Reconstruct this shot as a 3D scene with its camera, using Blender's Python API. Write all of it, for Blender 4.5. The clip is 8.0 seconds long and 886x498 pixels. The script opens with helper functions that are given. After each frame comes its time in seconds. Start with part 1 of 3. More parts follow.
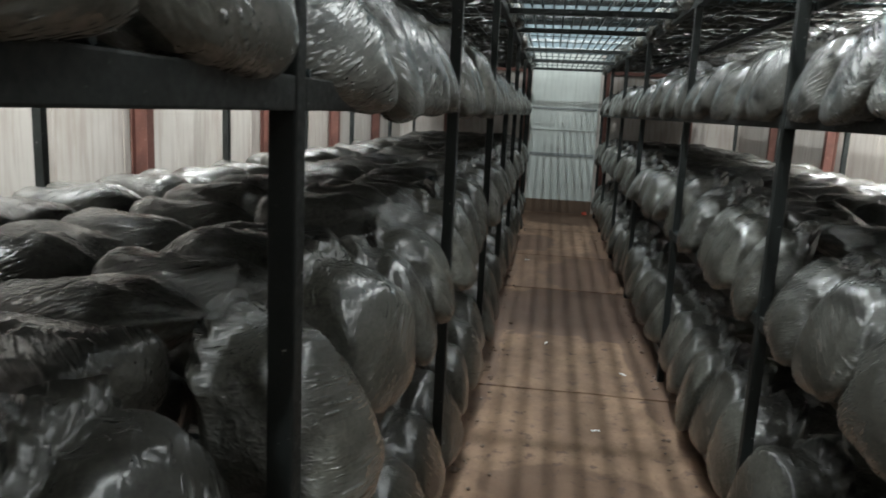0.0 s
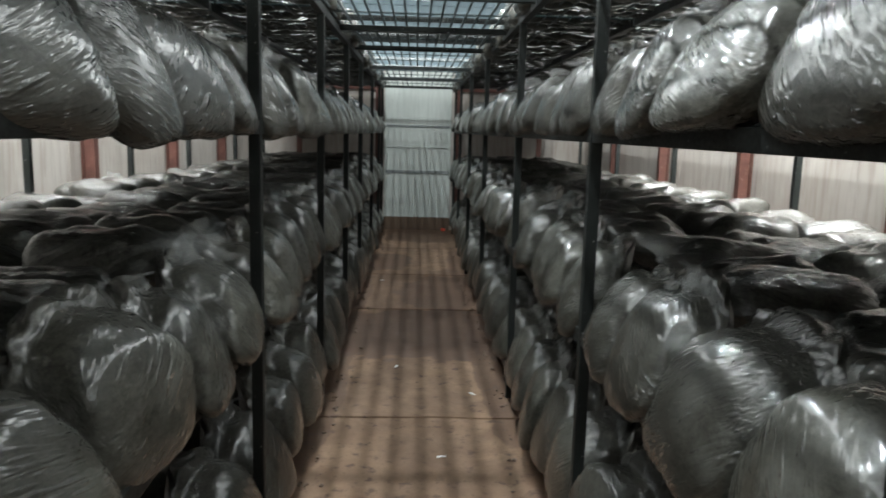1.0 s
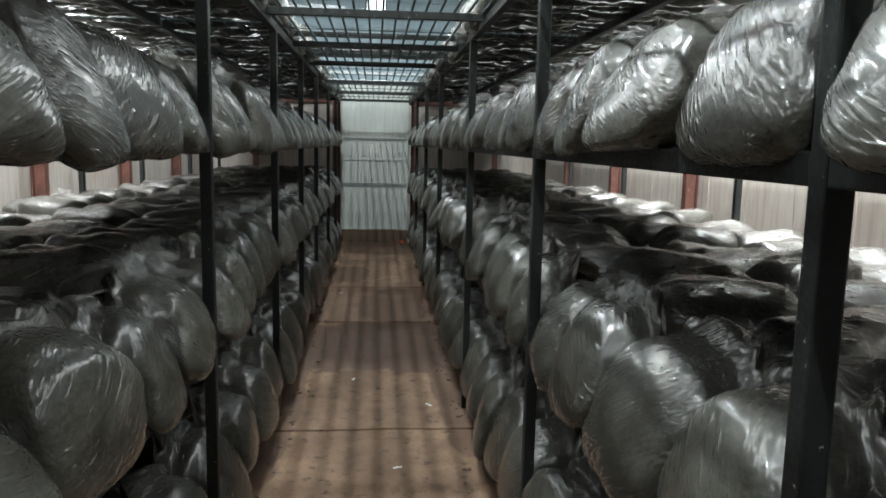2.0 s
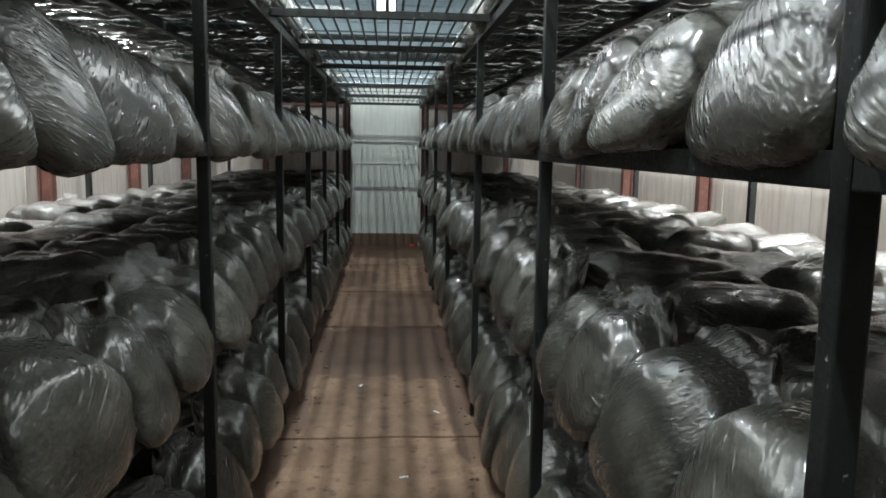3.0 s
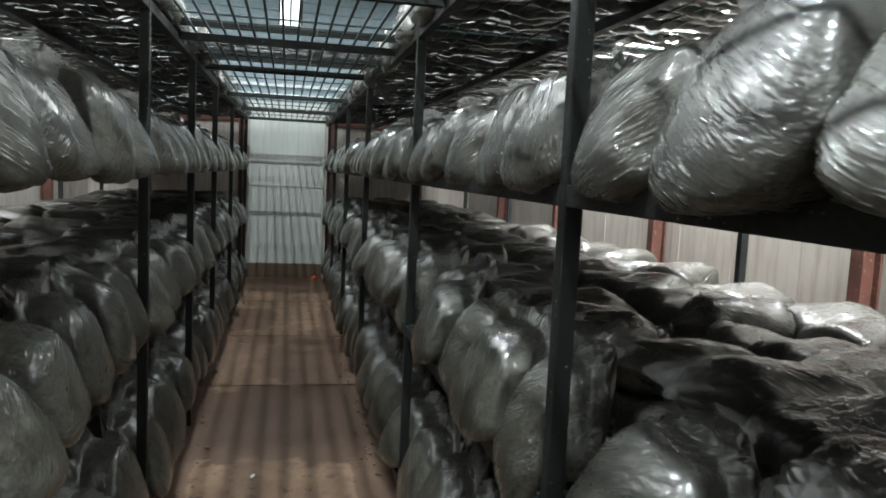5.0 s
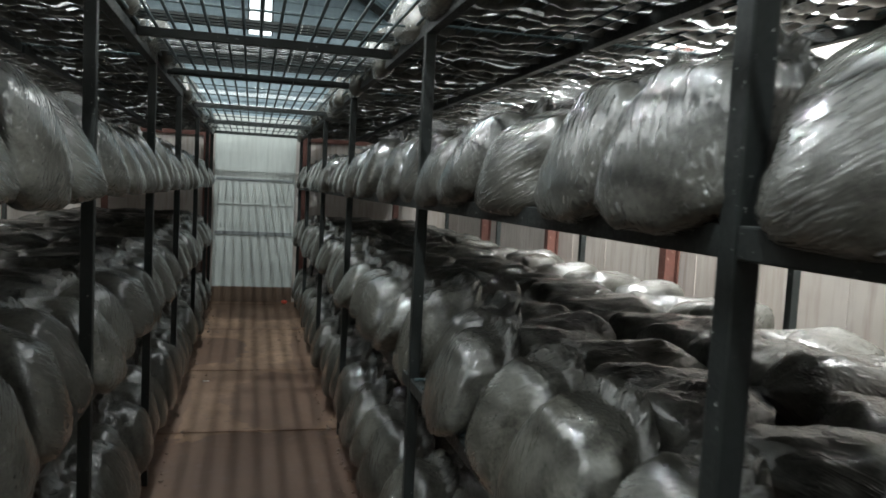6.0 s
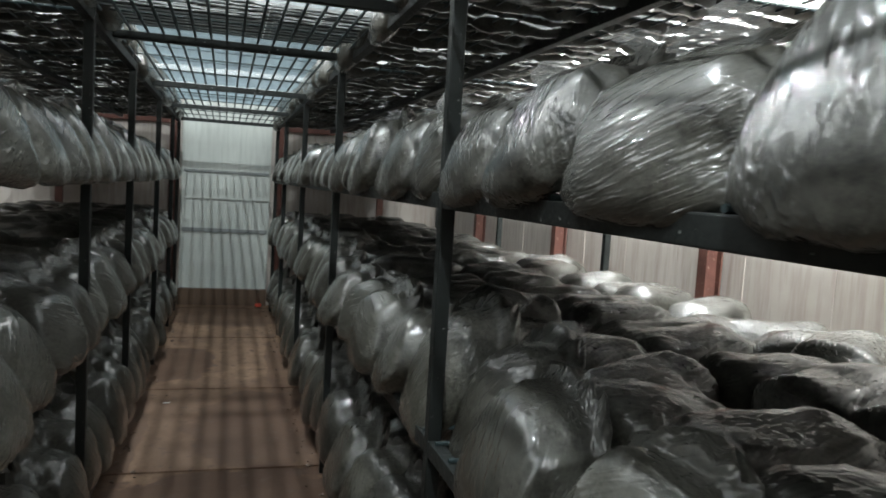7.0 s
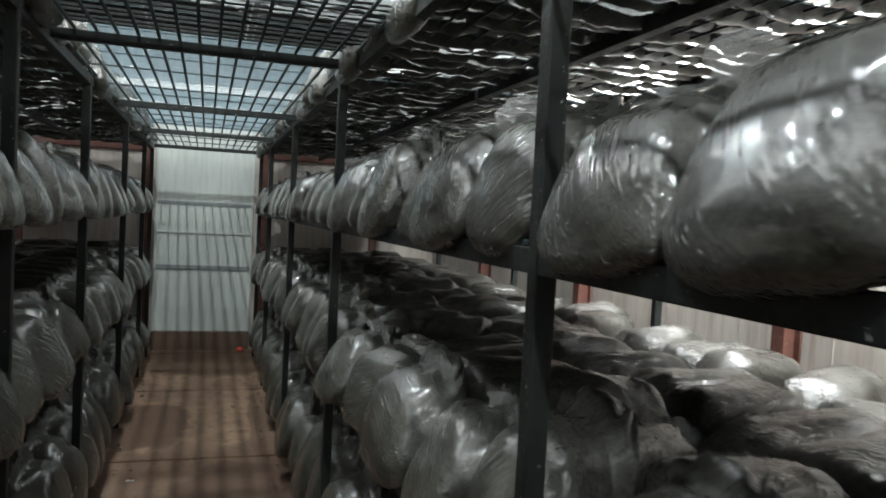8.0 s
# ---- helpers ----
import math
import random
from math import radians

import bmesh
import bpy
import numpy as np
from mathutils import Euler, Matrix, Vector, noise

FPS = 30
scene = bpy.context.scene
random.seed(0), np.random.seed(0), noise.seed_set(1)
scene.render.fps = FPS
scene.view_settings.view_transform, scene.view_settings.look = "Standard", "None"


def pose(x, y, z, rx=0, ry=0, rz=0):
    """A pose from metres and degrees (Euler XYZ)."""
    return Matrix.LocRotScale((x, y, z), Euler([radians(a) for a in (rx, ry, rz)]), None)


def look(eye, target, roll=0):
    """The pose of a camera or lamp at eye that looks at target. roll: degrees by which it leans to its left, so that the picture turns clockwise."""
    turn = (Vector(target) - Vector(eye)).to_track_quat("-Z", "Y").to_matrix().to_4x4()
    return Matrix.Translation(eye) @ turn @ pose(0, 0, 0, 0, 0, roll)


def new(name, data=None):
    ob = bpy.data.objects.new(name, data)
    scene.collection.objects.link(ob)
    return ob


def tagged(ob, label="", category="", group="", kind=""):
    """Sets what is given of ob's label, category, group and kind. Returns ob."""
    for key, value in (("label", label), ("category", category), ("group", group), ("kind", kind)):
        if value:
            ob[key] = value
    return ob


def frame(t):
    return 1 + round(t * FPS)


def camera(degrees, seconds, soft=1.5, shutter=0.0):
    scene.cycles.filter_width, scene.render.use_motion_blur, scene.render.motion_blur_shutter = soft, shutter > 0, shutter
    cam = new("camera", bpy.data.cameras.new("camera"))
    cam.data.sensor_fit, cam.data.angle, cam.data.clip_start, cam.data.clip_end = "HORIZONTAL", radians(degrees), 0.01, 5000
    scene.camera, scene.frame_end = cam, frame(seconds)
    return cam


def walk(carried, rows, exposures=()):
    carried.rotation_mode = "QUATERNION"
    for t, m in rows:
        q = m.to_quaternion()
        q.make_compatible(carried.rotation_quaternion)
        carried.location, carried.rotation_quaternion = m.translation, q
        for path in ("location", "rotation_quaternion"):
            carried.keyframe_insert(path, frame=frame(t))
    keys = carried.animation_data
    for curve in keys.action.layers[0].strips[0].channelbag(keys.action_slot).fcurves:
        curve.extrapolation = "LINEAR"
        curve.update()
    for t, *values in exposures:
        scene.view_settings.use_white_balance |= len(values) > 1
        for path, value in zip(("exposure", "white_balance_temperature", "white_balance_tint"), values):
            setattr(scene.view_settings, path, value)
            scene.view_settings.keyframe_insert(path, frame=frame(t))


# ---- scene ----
cam = camera(61.2, 8.0, soft=1.7, shutter=0.3)
EXPOSURE = 0.36
PATH = [
    (0, (0.042, 0.159, 1.519), (-0.217, 2.107, 1.15), 2.8),
    (0.5, (0.149, 0.175, 1.537), (0.027, 2.144, 1.209), 2.3),
    (1, (0.223, 0.322, 1.53), (0.299, 2.296, 1.22), 1.5),
    (1.5, (0.238, 0.257, 1.549), (0.43, 2.227, 1.262), 1.3),
    (3, (0.291, 0.33, 1.547), (0.437, 2.306, 1.277), 0.9),
    (3.5, (0.281, 0.474, 1.528), (0.564, 2.438, 1.278), 2.7),
    (4, (0.244, 0.729, 1.556), (0.733, 2.651, 1.294), 3.7),
    (4.5, (0.244, 1.022, 1.533), (0.697, 2.954, 1.279), 3.3),
    (4.7, (0.262, 1.15, 1.548), (0.667, 3.141, 1.308), 2.7),
    (5.8, (0.195, 1.754, 1.569), (0.692, 3.685, 1.413), 3.1),
    (6, (0.196, 1.885, 1.572), (0.696, 3.816, 1.42), 3.0),
    (6.5, (0.252, 2.283, 1.582), (0.719, 4.222, 1.43), 2.2),
    (7, (0.235, 2.632, 1.559), (0.797, 4.545, 1.399), 3.5),
    (7.5, (0.203, 2.996, 1.585), (0.833, 4.89, 1.456), 3.8),
    (8, (0.264, 3.392, 1.593), (0.867, 5.297, 1.507), 3.0),
]
walk(cam, [(t, look(eye, target, roll)) for t, eye, target, roll in PATH], [(0.0, EXPOSURE, 6600, 6), (8.0, EXPOSURE, 6600, 6)])

# ---- world and lights ----
world = bpy.data.worlds.new("world")
scene.world = world
world.use_nodes = True
sky = world.node_tree.nodes.new("ShaderNodeTexSky")
sky.sky_type, sky.sun_disc, sky.sun_elevation, sky.sun_rotation = "NISHITA", False, radians(40), radians(30)
world.node_tree.links.new(sky.outputs[0], world.node_tree.nodes["Background"].inputs[0])
world.node_tree.nodes["Background"].inputs[1].default_value = 0.08

# plan
RX, LX = 0.79, -0.29            # aisle faces of the two racks
R_BACK, L_BACK = 2.38, -1.84    # their far edges
R_WALL, L_WALL = 2.86, -2.32
Y0, Y1 = -2.6, 12.0             # room's ends
ROOF, EAVE, RIDGE_X = 4.75, 3.25, 0.27
R_POSTS = [-2.35, -0.65, 1.10, 2.70, 4.51, 6.56, 8.35, 10.20, 11.55]
L_POSTS = [-2.35, -0.62, 1.09, 2.75, 4.40, 5.85, 7.25, 9.00, 10.60, 11.55]
DECKS = (0.20, 0.905, 1.562, 2.175)
BULB_X, BULB_Z = -0.12, 4.50
BULBS = ((-1.0, 90), (2.2, 112), (5.4, 66), (8.6, 92))   # y and watts of the bulbs in a line over the aisle


def roof_at(x):
    """Height of the pitched roof's underside."""
    return ROOF - (ROOF - EAVE) * abs(x - RIDGE_X) / (R_WALL - RIDGE_X)


def area(name, m, sx, sy, watts, colour):
    data = bpy.data.lights.new(name, "AREA")
    data.shape, data.size, data.size_y, data.energy, data.color = "RECTANGLE", sx, sy, watts, colour
    ob = new(name, data)
    ob.matrix_world = m
    return ob


for y, watts in BULBS:
    area("bulb_light", pose(BULB_X, y, BULB_Z - 0.10), 0.06, 0.12, watts, (0.88, 0.95, 1.0))
# eave pair lights the back rows; the pair over the racks is added fill
for x, y, wide, run, watts in ((2.60, 3.0, 0.34, 9.6, 740), (-2.06, 3.0, 0.34, 9.6, 390), (1.45, 4.5, 0.5, 13.0, 118), (-0.95, 4.5, 0.5, 13.0, 118)):
    area("unseen_roof_light", pose(x, y, roof_at(x) - 0.20), wide, run, watts, (0.93, 0.97, 1.0))


# ---- materials ----
class Mat:
    """A small node-tree writer round one Principled shader."""

    def __init__(self, name):
        self.m = bpy.data.materials.new(name)
        self.m.use_nodes = True
        self.t = self.m.node_tree
        self.b = self.t.nodes["Principled BSDF"]
        self.coord = self.t.nodes.new("ShaderNodeTexCoord")

    def node(self, kind, **sets):
        n = self.t.nodes.new(kind)
        for k, v in sets.items():
            n.inputs[k].default_value = v
        return n

    def link(self, a, b):
        self.t.links.new(a, b)

    def mapped(self, scale=(1, 1, 1), space="Object"):
        n = self.node("ShaderNodeMapping", Scale=scale)
        self.link(self.coord.outputs[space], n.inputs[0])
        return n.outputs[0]

    def noise(self, scale, detail=4.0, rough=0.55, stretch=(1, 1, 1), distort=0.0):
        n = self.node("ShaderNodeTexNoise", Scale=scale, Detail=detail, Roughness=rough, Distortion=distort)
        self.link(self.mapped(stretch), n.inputs["Vector"])
        return n.outputs[0]

    def ramp(self, fac, stops):
        n = self.t.nodes.new("ShaderNodeValToRGB")
        els = n.color_ramp.elements
        while len(els) < len(stops):
            els.new(0.5)
        for e, (p, c) in zip(els, stops):
            e.position = p
            e.color = (*c, 1) if isinstance(c, tuple) else (c, c, c, 1)
        self.link(fac, n.inputs[0])
        return n.outputs[0]

    def mix(self, fac, a, b, how="MIX"):
        n = self.t.nodes.new("ShaderNodeMix")
        n.data_type, n.blend_type = "RGBA", how
        for slot, v in ((0, fac), (6, a), (7, b)):
            if isinstance(v, (int, float)):
                n.inputs[slot].default_value = v
            elif isinstance(v, tuple):
                n.inputs[slot].default_value = (*v, 1)
            else:
                self.link(v, n.inputs[slot])
        return n.outputs[2]

    def bump(self, height, strength, distance, after=None):
        n = self.node("ShaderNodeBump", Strength=strength, Distance=distance)
        self.link(height, n.inputs["Height"])
        if after is not None:
            self.link(after, n.inputs["Normal"])
        return n.outputs[0]

    def done(self, colour=None, rough=None, normal=None, **sets):
        for slot, v in (("Base Color", colour), ("Roughness", rough), ("Normal", normal)):
            if v is None:
                continue
            if isinstance(v, tuple):
                self.b.inputs[slot].default_value = (*v, 1)
            elif isinstance(v, (int, float)):
                self.b.inputs[slot].default_value = v
            else:
                self.link(v, self.b.inputs[slot])
        for k, v in sets.items():
            self.b.inputs[k.replace("_", " ")].default_value = v
        return self.m


def painted_steel(name, base, worn, amount=0.62):
    k = Mat(name)
    big = k.noise(7.0, 5)
    fine = k.noise(90.0, 6, 0.7)
    chips = k.ramp(k.noise(55.0, 3, 0.6), [(amount, 0.0), (amount + 0.05, 1.0)])
    c = k.mix(k.ramp(big, [(0.35, 0.0), (0.7, 1.0)]), base, tuple(v * 1.8 for v in base))
    c = k.mix(chips, c, worn)
    return k.done(c, k.ramp(fine, [(0.3, 0.38), (0.7, 0.70)]), k.bump(fine, 0.25, 0.002), Specular_IOR_Level=0.22)


def make_film():
    """Clear plastic film drawn tight over dark, damp substrate with pale growth in it."""
    k = Mat("bagged_substrate")
    info = k.t.nodes.new("ShaderNodeObjectInfo")
    isle = k.t.nodes.new("ShaderNodeNewGeometry")
    grain = k.noise(75.0, 5, 0.75)
    bloom = k.noise(9.0, 6, 0.65, distort=0.4)
    c = k.mix(k.ramp(grain, [(0.36, 0.0), (0.68, 1.0)]), (0.018, 0.017, 0.012), (0.088, 0.085, 0.069))
    c = k.mix(k.ramp(bloom, [(0.42, 0.0), (0.70, 0.7)]), c, (0.128, 0.127, 0.112))
    tone = k.ramp(info.outputs["Random"], [(0.0, 0.50), (1.0, 0.98)])
    tone2 = k.ramp(isle.outputs["Random Per Island"], [(0.0, 0.75), (1.0, 1.1)])
    c = k.mix(1.0, c, tone, "MULTIPLY")
    c = k.mix(1.0, c, tone2, "MULTIPLY")
    # the film's own grain: round the bag, and from its foot to its tie
    lay_of = k.t.nodes.new("ShaderNodeAttribute")
    lay_of.attribute_name = "film"
    shift = k.node("ShaderNodeVectorMath")
    shift.operation = "MULTIPLY_ADD"
    shift.inputs[1].default_value = (1, 1, 1)
    lots = k.node("ShaderNodeMath")
    lots.operation = "MULTIPLY"
    lots.inputs[1].default_value = 40.0
    k.link(info.outputs["Random"], lots.inputs[0])
    k.link(lay_of.outputs["Vector"], shift.inputs[0])
    k.link(lots.outputs[0], shift.inputs[2])

    def streaks(scale, stretch, turn, detail=1.5, kind="RIDGED_MULTIFRACTAL"):
        mp = k.node("ShaderNodeMapping", Scale=stretch, Rotation=turn)
        k.link(shift.outputs[0], mp.inputs[0])
        n = k.node("ShaderNodeTexNoise", Scale=scale, Detail=detail, Roughness=0.5, Distortion=0.35)
        n.noise_type = kind
        k.link(mp.outputs[0], n.inputs["Vector"])
        return n.outputs[0]

    def only(mask, height):
        return k.mix(mask, (0.0, 0.0, 0.0), height)
    pulled = k.ramp(k.noise(5.5, 2), [(0.35, 0.15), (0.53, 1.0)])
    slack = k.ramp(k.noise(7.5, 2, 0.5, (1.3, 1, 1)), [(0.42, 0.0), (0.58, 1.0)])
    along = streaks(16.0, (1, 1, 0.36), (0, 0, 0), 2.0)
    slant = streaks(9.0, (1, 1, 0.45), (0.55, 0.35, 0), 2.0)
    broad = streaks(3.6, (1, 1, 0.7), (0.3, -0.4, 0.2), 1.0)
    crinkle = streaks(20.0, (1, 1, 0.8), (0.25, 0.1, 0.4), 2.0)
    n = k.bump(broad, 0.35, 0.006)
    base = k.bump(grain, 0.12, 0.002, k.bump(only(slack, slant), 0.35, 0.006, n))
    n = k.bump(only(pulled, along), 1.0, 0.0062, n)
    n = k.bump(only(slack, slant), 1.0, 0.0085, n)
    n = k.bump(only(k.ramp(k.noise(11.0, 2), [(0.42, 0.1), (0.58, 1.0)]), crinkle), 0.7, 0.0034, n)
    k.link(n, k.b.inputs["Coat Normal"])
    return k.done(c, k.ramp(bloom, [(0.3, 0.42), (0.75, 0.6)]), base, Coat_Weight=1.0, Coat_Roughness=0.16, Coat_IOR=1.48, Specular_IOR_Level=0.3)


def make_loose_film(name="loose_clear_film", clear=0.30):
    k = Mat(name)
    folds = k.noise(42.0, 3, 0.55, (1, 1, 2.5), 0.9)
    n = k.bump(folds, 1.0, 0.009)
    k.done((0.78, 0.79, 0.78), 0.2, n, Specular_IOR_Level=0.8)
    tr = k.node("ShaderNodeBsdfTransparent")
    tl = k.node("ShaderNodeBsdfTranslucent", Color=(0.80, 0.82, 0.82, 1))
    inner = k.node("ShaderNodeMixShader", Fac=0.5)
    k.link(k.b.outputs[0], inner.inputs[1])
    k.link(tl.outputs[0], inner.inputs[2])
    mixer = k.node("ShaderNodeMixShader", Fac=clear)
    k.link(tr.outputs[0], mixer.inputs[1])
    k.link(inner.outputs[0], mixer.inputs[2])
    k.link(mixer.outputs[0], k.t.nodes["Material Output"].inputs[0])
    return k.m


def make_floor():
    k = Mat("stained_clay_concrete")
    fine = k.noise(60.0, 6, 0.7)
    mid = k.noise(5.0, 6, 0.65)
    edge = k.noise(3.2, 5, 0.6)
    spots = k.ramp(k.noise(13.0, 4, 0.6), [(0.57, 0.0), (0.66, 0.9)])
    grime = k.ramp(k.noise(2.6, 6, 0.7, (1, 0.6, 1), 0.5), [(0.38, 0.0), (0.66, 0.85)])
    pits = k.ramp(k.noise(34.0, 3, 0.7), [(0.60, 0.0), (0.70, 0.7)])
    c = k.mix(k.ramp(mid, [(0.3, 0.0), (0.75, 1.0)]), (0.218, 0.137, 0.088), (0.325, 0.218, 0.150))
    c = k.mix(k.ramp(fine, [(0.3, 0.25), (0.75, 0.0)]), c, (0.12, 0.07, 0.05))
    c = k.mix(grime, c, (0.12, 0.076, 0.052))
    c = k.mix(pits, c, (0.085, 0.055, 0.040))
    rough = (0.85, 0.85, 0.85)
    # damp stains with ragged rims; narrow strips along the racks also paint bag shade
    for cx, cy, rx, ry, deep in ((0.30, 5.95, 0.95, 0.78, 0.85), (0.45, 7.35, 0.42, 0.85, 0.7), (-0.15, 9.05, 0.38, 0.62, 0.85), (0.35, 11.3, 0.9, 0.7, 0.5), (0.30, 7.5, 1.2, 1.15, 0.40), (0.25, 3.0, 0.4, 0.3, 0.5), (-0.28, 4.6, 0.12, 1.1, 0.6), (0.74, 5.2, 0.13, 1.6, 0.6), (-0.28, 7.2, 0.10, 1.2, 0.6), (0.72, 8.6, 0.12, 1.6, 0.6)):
        mp = k.node("ShaderNodeMapping", Location=(-cx / rx, -cy / ry, 0), Scale=(1 / rx, 1 / ry, 0.0))
        k.link(k.coord.outputs["Object"], mp.inputs[0])
        far = k.t.nodes.new("ShaderNodeVectorMath")
        far.operation = "LENGTH"
        k.link(mp.outputs[0], far.inputs[0])
        add = k.node("ShaderNodeMath")
        add.operation = "ADD"
        k.link(far.outputs["Value"], add.inputs[0])
        k.link(edge, add.inputs[1])
        half = k.node("ShaderNodeMath")
        half.operation = "MULTIPLY"
        half.inputs[1].default_value = 0.5
        k.link(add.outputs[0], half.inputs[0])
        damp_and_shade = k.ramp(half.outputs[0], [(0.70, deep), (0.74, 0.0)])
        c = k.mix(damp_and_shade, c, (0.075, 0.042, 0.028))
        rough = k.mix(damp_and_shade, rough, (0.62, 0.62, 0.62))
    c = k.mix(spots, c, (0.10, 0.065, 0.05))
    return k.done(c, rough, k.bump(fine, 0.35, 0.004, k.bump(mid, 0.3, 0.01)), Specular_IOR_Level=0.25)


def make_panel(name, base, dirt, rib=None):
    k = Mat(name)
    streak = k.noise(4.0, 5, 0.6, (6, 6, 0.5))
    patch = k.noise(1.6, 4)
    c = k.mix(k.ramp(streak, [(0.45, 0.0), (0.8, 0.7)]), base, dirt)
    c = k.mix(k.ramp(patch, [(0.45, 0.0), (0.75, 0.45)]), c, dirt)
    return k.done(c, 0.5, k.bump(k.noise(25.0, 3), 0.15, 0.003))


def glow(name, colour, strength):
    k = Mat(name)
    return k.done(colour, 0.4, None, Emission_Color=(*colour, 1), Emission_Strength=strength)


STEEL = painted_steel("dark_green_painted_steel", (0.009, 0.0105, 0.010), (0.26, 0.27, 0.26), 0.67)
WIRE = painted_steel("dark_wire", (0.020, 0.030, 0.032), (0.25, 0.28, 0.28), 0.66)
RED = painted_steel("red_oxide_steel", (0.065, 0.028, 0.022), (0.18, 0.12, 0.10), 0.64)
RAIL_SHADE = painted_steel("grey_rail_shade", (0.16, 0.17, 0.17), (0.30, 0.30, 0.30), 0.62)
FILM = make_film()
LOOSE = make_loose_film()
# pale copy of the film for glints painted under the top shelf
GLINT_FILM = make_loose_film("sagging_film", 0.32)
THIN = make_loose_film("thin_film_sheet", 0.30)
FLOOR = make_floor()
WALL = make_panel("pale_wall_panel", (0.43, 0.395, 0.36), (0.20, 0.148, 0.115))
DOOR = make_panel("white_door_sheet", (0.50, 0.53, 0.50), (0.32, 0.34, 0.32))
ROOFING = make_panel("zinc_roof_sheet", (0.22, 0.30, 0.34), (0.13, 0.17, 0.19))
EARTH = make_panel("dark_damp_sill", (0.11, 0.07, 0.045), (0.06, 0.04, 0.03))
LAMP_BODY = make_panel("white_lamp_body", (0.75, 0.76, 0.76), (0.55, 0.55, 0.54))
BULB = glow("lit_bulb", (0.9, 0.96, 1.0), 14.0)
DAYLIGHT = glow("daylit_frosted_pane", (0.9, 0.96, 1.0), 1.6)
ROOF_GLOW = glow("glowing_roof_strip", (0.86, 0.93, 0.98), 0.22)
RED_PLASTIC = painted_steel("red_plastic", (0.55, 0.08, 0.05), (0.6, 0.25, 0.2), 0.6)


# ---- mesh helpers ----
def box(bm, x0, x1, y0, y1, z0, z1, bevel=0.0):
    m = Matrix.LocRotScale(((x0 + x1) / 2, (y0 + y1) / 2, (z0 + z1) / 2), None, (abs(x1 - x0), abs(y1 - y0), abs(z1 - z0)))
    made = bmesh.ops.create_cube(bm, size=1.0, matrix=m)
    if bevel:
        edges = list({e for v in made["verts"] for e in v.link_edges})
        bmesh.ops.bevel(bm, geom=edges, offset=bevel, segments=2, affect="EDGES", profile=0.6)
    return bm


def rod(bm, a, b, r, sides=6):
    a, b = Vector(a), Vector(b)
    turn = (b - a).to_track_quat("Z", "Y").to_matrix().to_4x4()
    m = Matrix.Translation((a + b) / 2) @ turn
    bmesh.ops.create_cone(bm, cap_ends=True, segments=sides, radius1=r, radius2=r, depth=(b - a).length, matrix=m)
    return bm


def mesh_of(name, bm, material, smooth=False):
    me = bpy.data.meshes.new(name)
    bm.to_mesh(me)
    bm.free()
    me.materials.append(material)
    if smooth:
        me.shade_smooth()
    return me


def part(name, bm, material, parent=None, label="", smooth=False):
    ob = new(name, mesh_of(name, bm, material, smooth))
    ob.parent = parent
    if label:
        ob["label"] = label
    return ob


def thing(name, label, category, group="", kind="", at=(0, 0, 0)):
    ob = new(name)
    ob.location = at
    return tagged(ob, label, category, group, kind)


def under_roof(bm):
    """Cuts an end wall off along the two roof slopes."""
    slope = (ROOF - EAVE) / (R_WALL - RIDGE_X)
    for sign in (-1, 1):
        bmesh.ops.bisect_plane(bm, geom=bm.verts[:] + bm.edges[:] + bm.faces[:], plane_co=(RIDGE_X, 0, ROOF - 0.004), plane_no=(sign * slope, 0, 1), clear_outer=True)
        bmesh.ops.holes_fill(bm, edges=[e for e in bm.edges if e.is_boundary], sides=0)


# ---- the shell ----
bm = bmesh.new()
JOINTS = [Y0 - 0.3, -0.8, 0.85, 2.5, 4.18, 6.66, 8.25, 10.06, 11.75, Y1 + 0.6]
for y0, y1 in zip(JOINTS, JOINTS[1:]):
    box(bm, L_WALL - 0.3, R_WALL + 0.3, y0 + 0.012, y1 - 0.012, -0.2, 0.0)
box(bm, L_WALL - 0.3, R_WALL + 0.3, Y0 - 0.3, Y1 + 0.6, -0.25, -0.025)
bmesh.ops.subdivide_edges(bm, edges=[e for e in bm.edges if abs(e.verts[0].co.x - e.verts[1].co.x) > 1], cuts=60, use_grid_fill=True)
for v in bm.verts:
    if v.co.z > -0.001 and abs(v.co.x) < 1.2:
        v.co.y += 0.012 * noise.noise(v.co * 4) + 0.006 * noise.noise(v.co * 15)
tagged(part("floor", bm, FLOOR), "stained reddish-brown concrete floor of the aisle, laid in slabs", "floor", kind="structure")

for name, x0, x1 in (("wall_east", R_WALL, R_WALL + 0.1), ("wall_west", L_WALL - 0.1, L_WALL)):
    bm = bmesh.new()
    box(bm, x0, x1, Y0, Y1 + 0.1, 0.0, EAVE)
    inner = x0 if name == "wall_east" else x1
    sign = -1 if name == "wall_east" else 1
    y = Y0
    while y < Y1:
        box(bm, inner, inner + sign * 0.003, y, y + 0.02, 0.0, EAVE)
        y += 0.61
    tagged(part(name, bm, WALL), "pale stained sheet wall behind the racks", "wall", kind="structure")
DX0, DX1, DZ0, DZ1 = -0.27, 0.75, 0.20, 2.42
GX0, GX1, GZ0, GZ1 = 0.08, 0.40, 3.46, 4.05     # small light opening over the door
bm = bmesh.new()
box(bm, L_WALL, DX0, Y1, Y1 + 0.1, 0.0, DZ1)
box(bm, DX1, R_WALL, Y1, Y1 + 0.1, 0.0, DZ1)
tagged(part("wall_north", bm, WALL), "pale end wall round the door", "wall", kind="structure")
bm = bmesh.new()
box(bm, L_WALL, R_WALL, Y1, Y1 + 0.1, DZ1, GZ0)
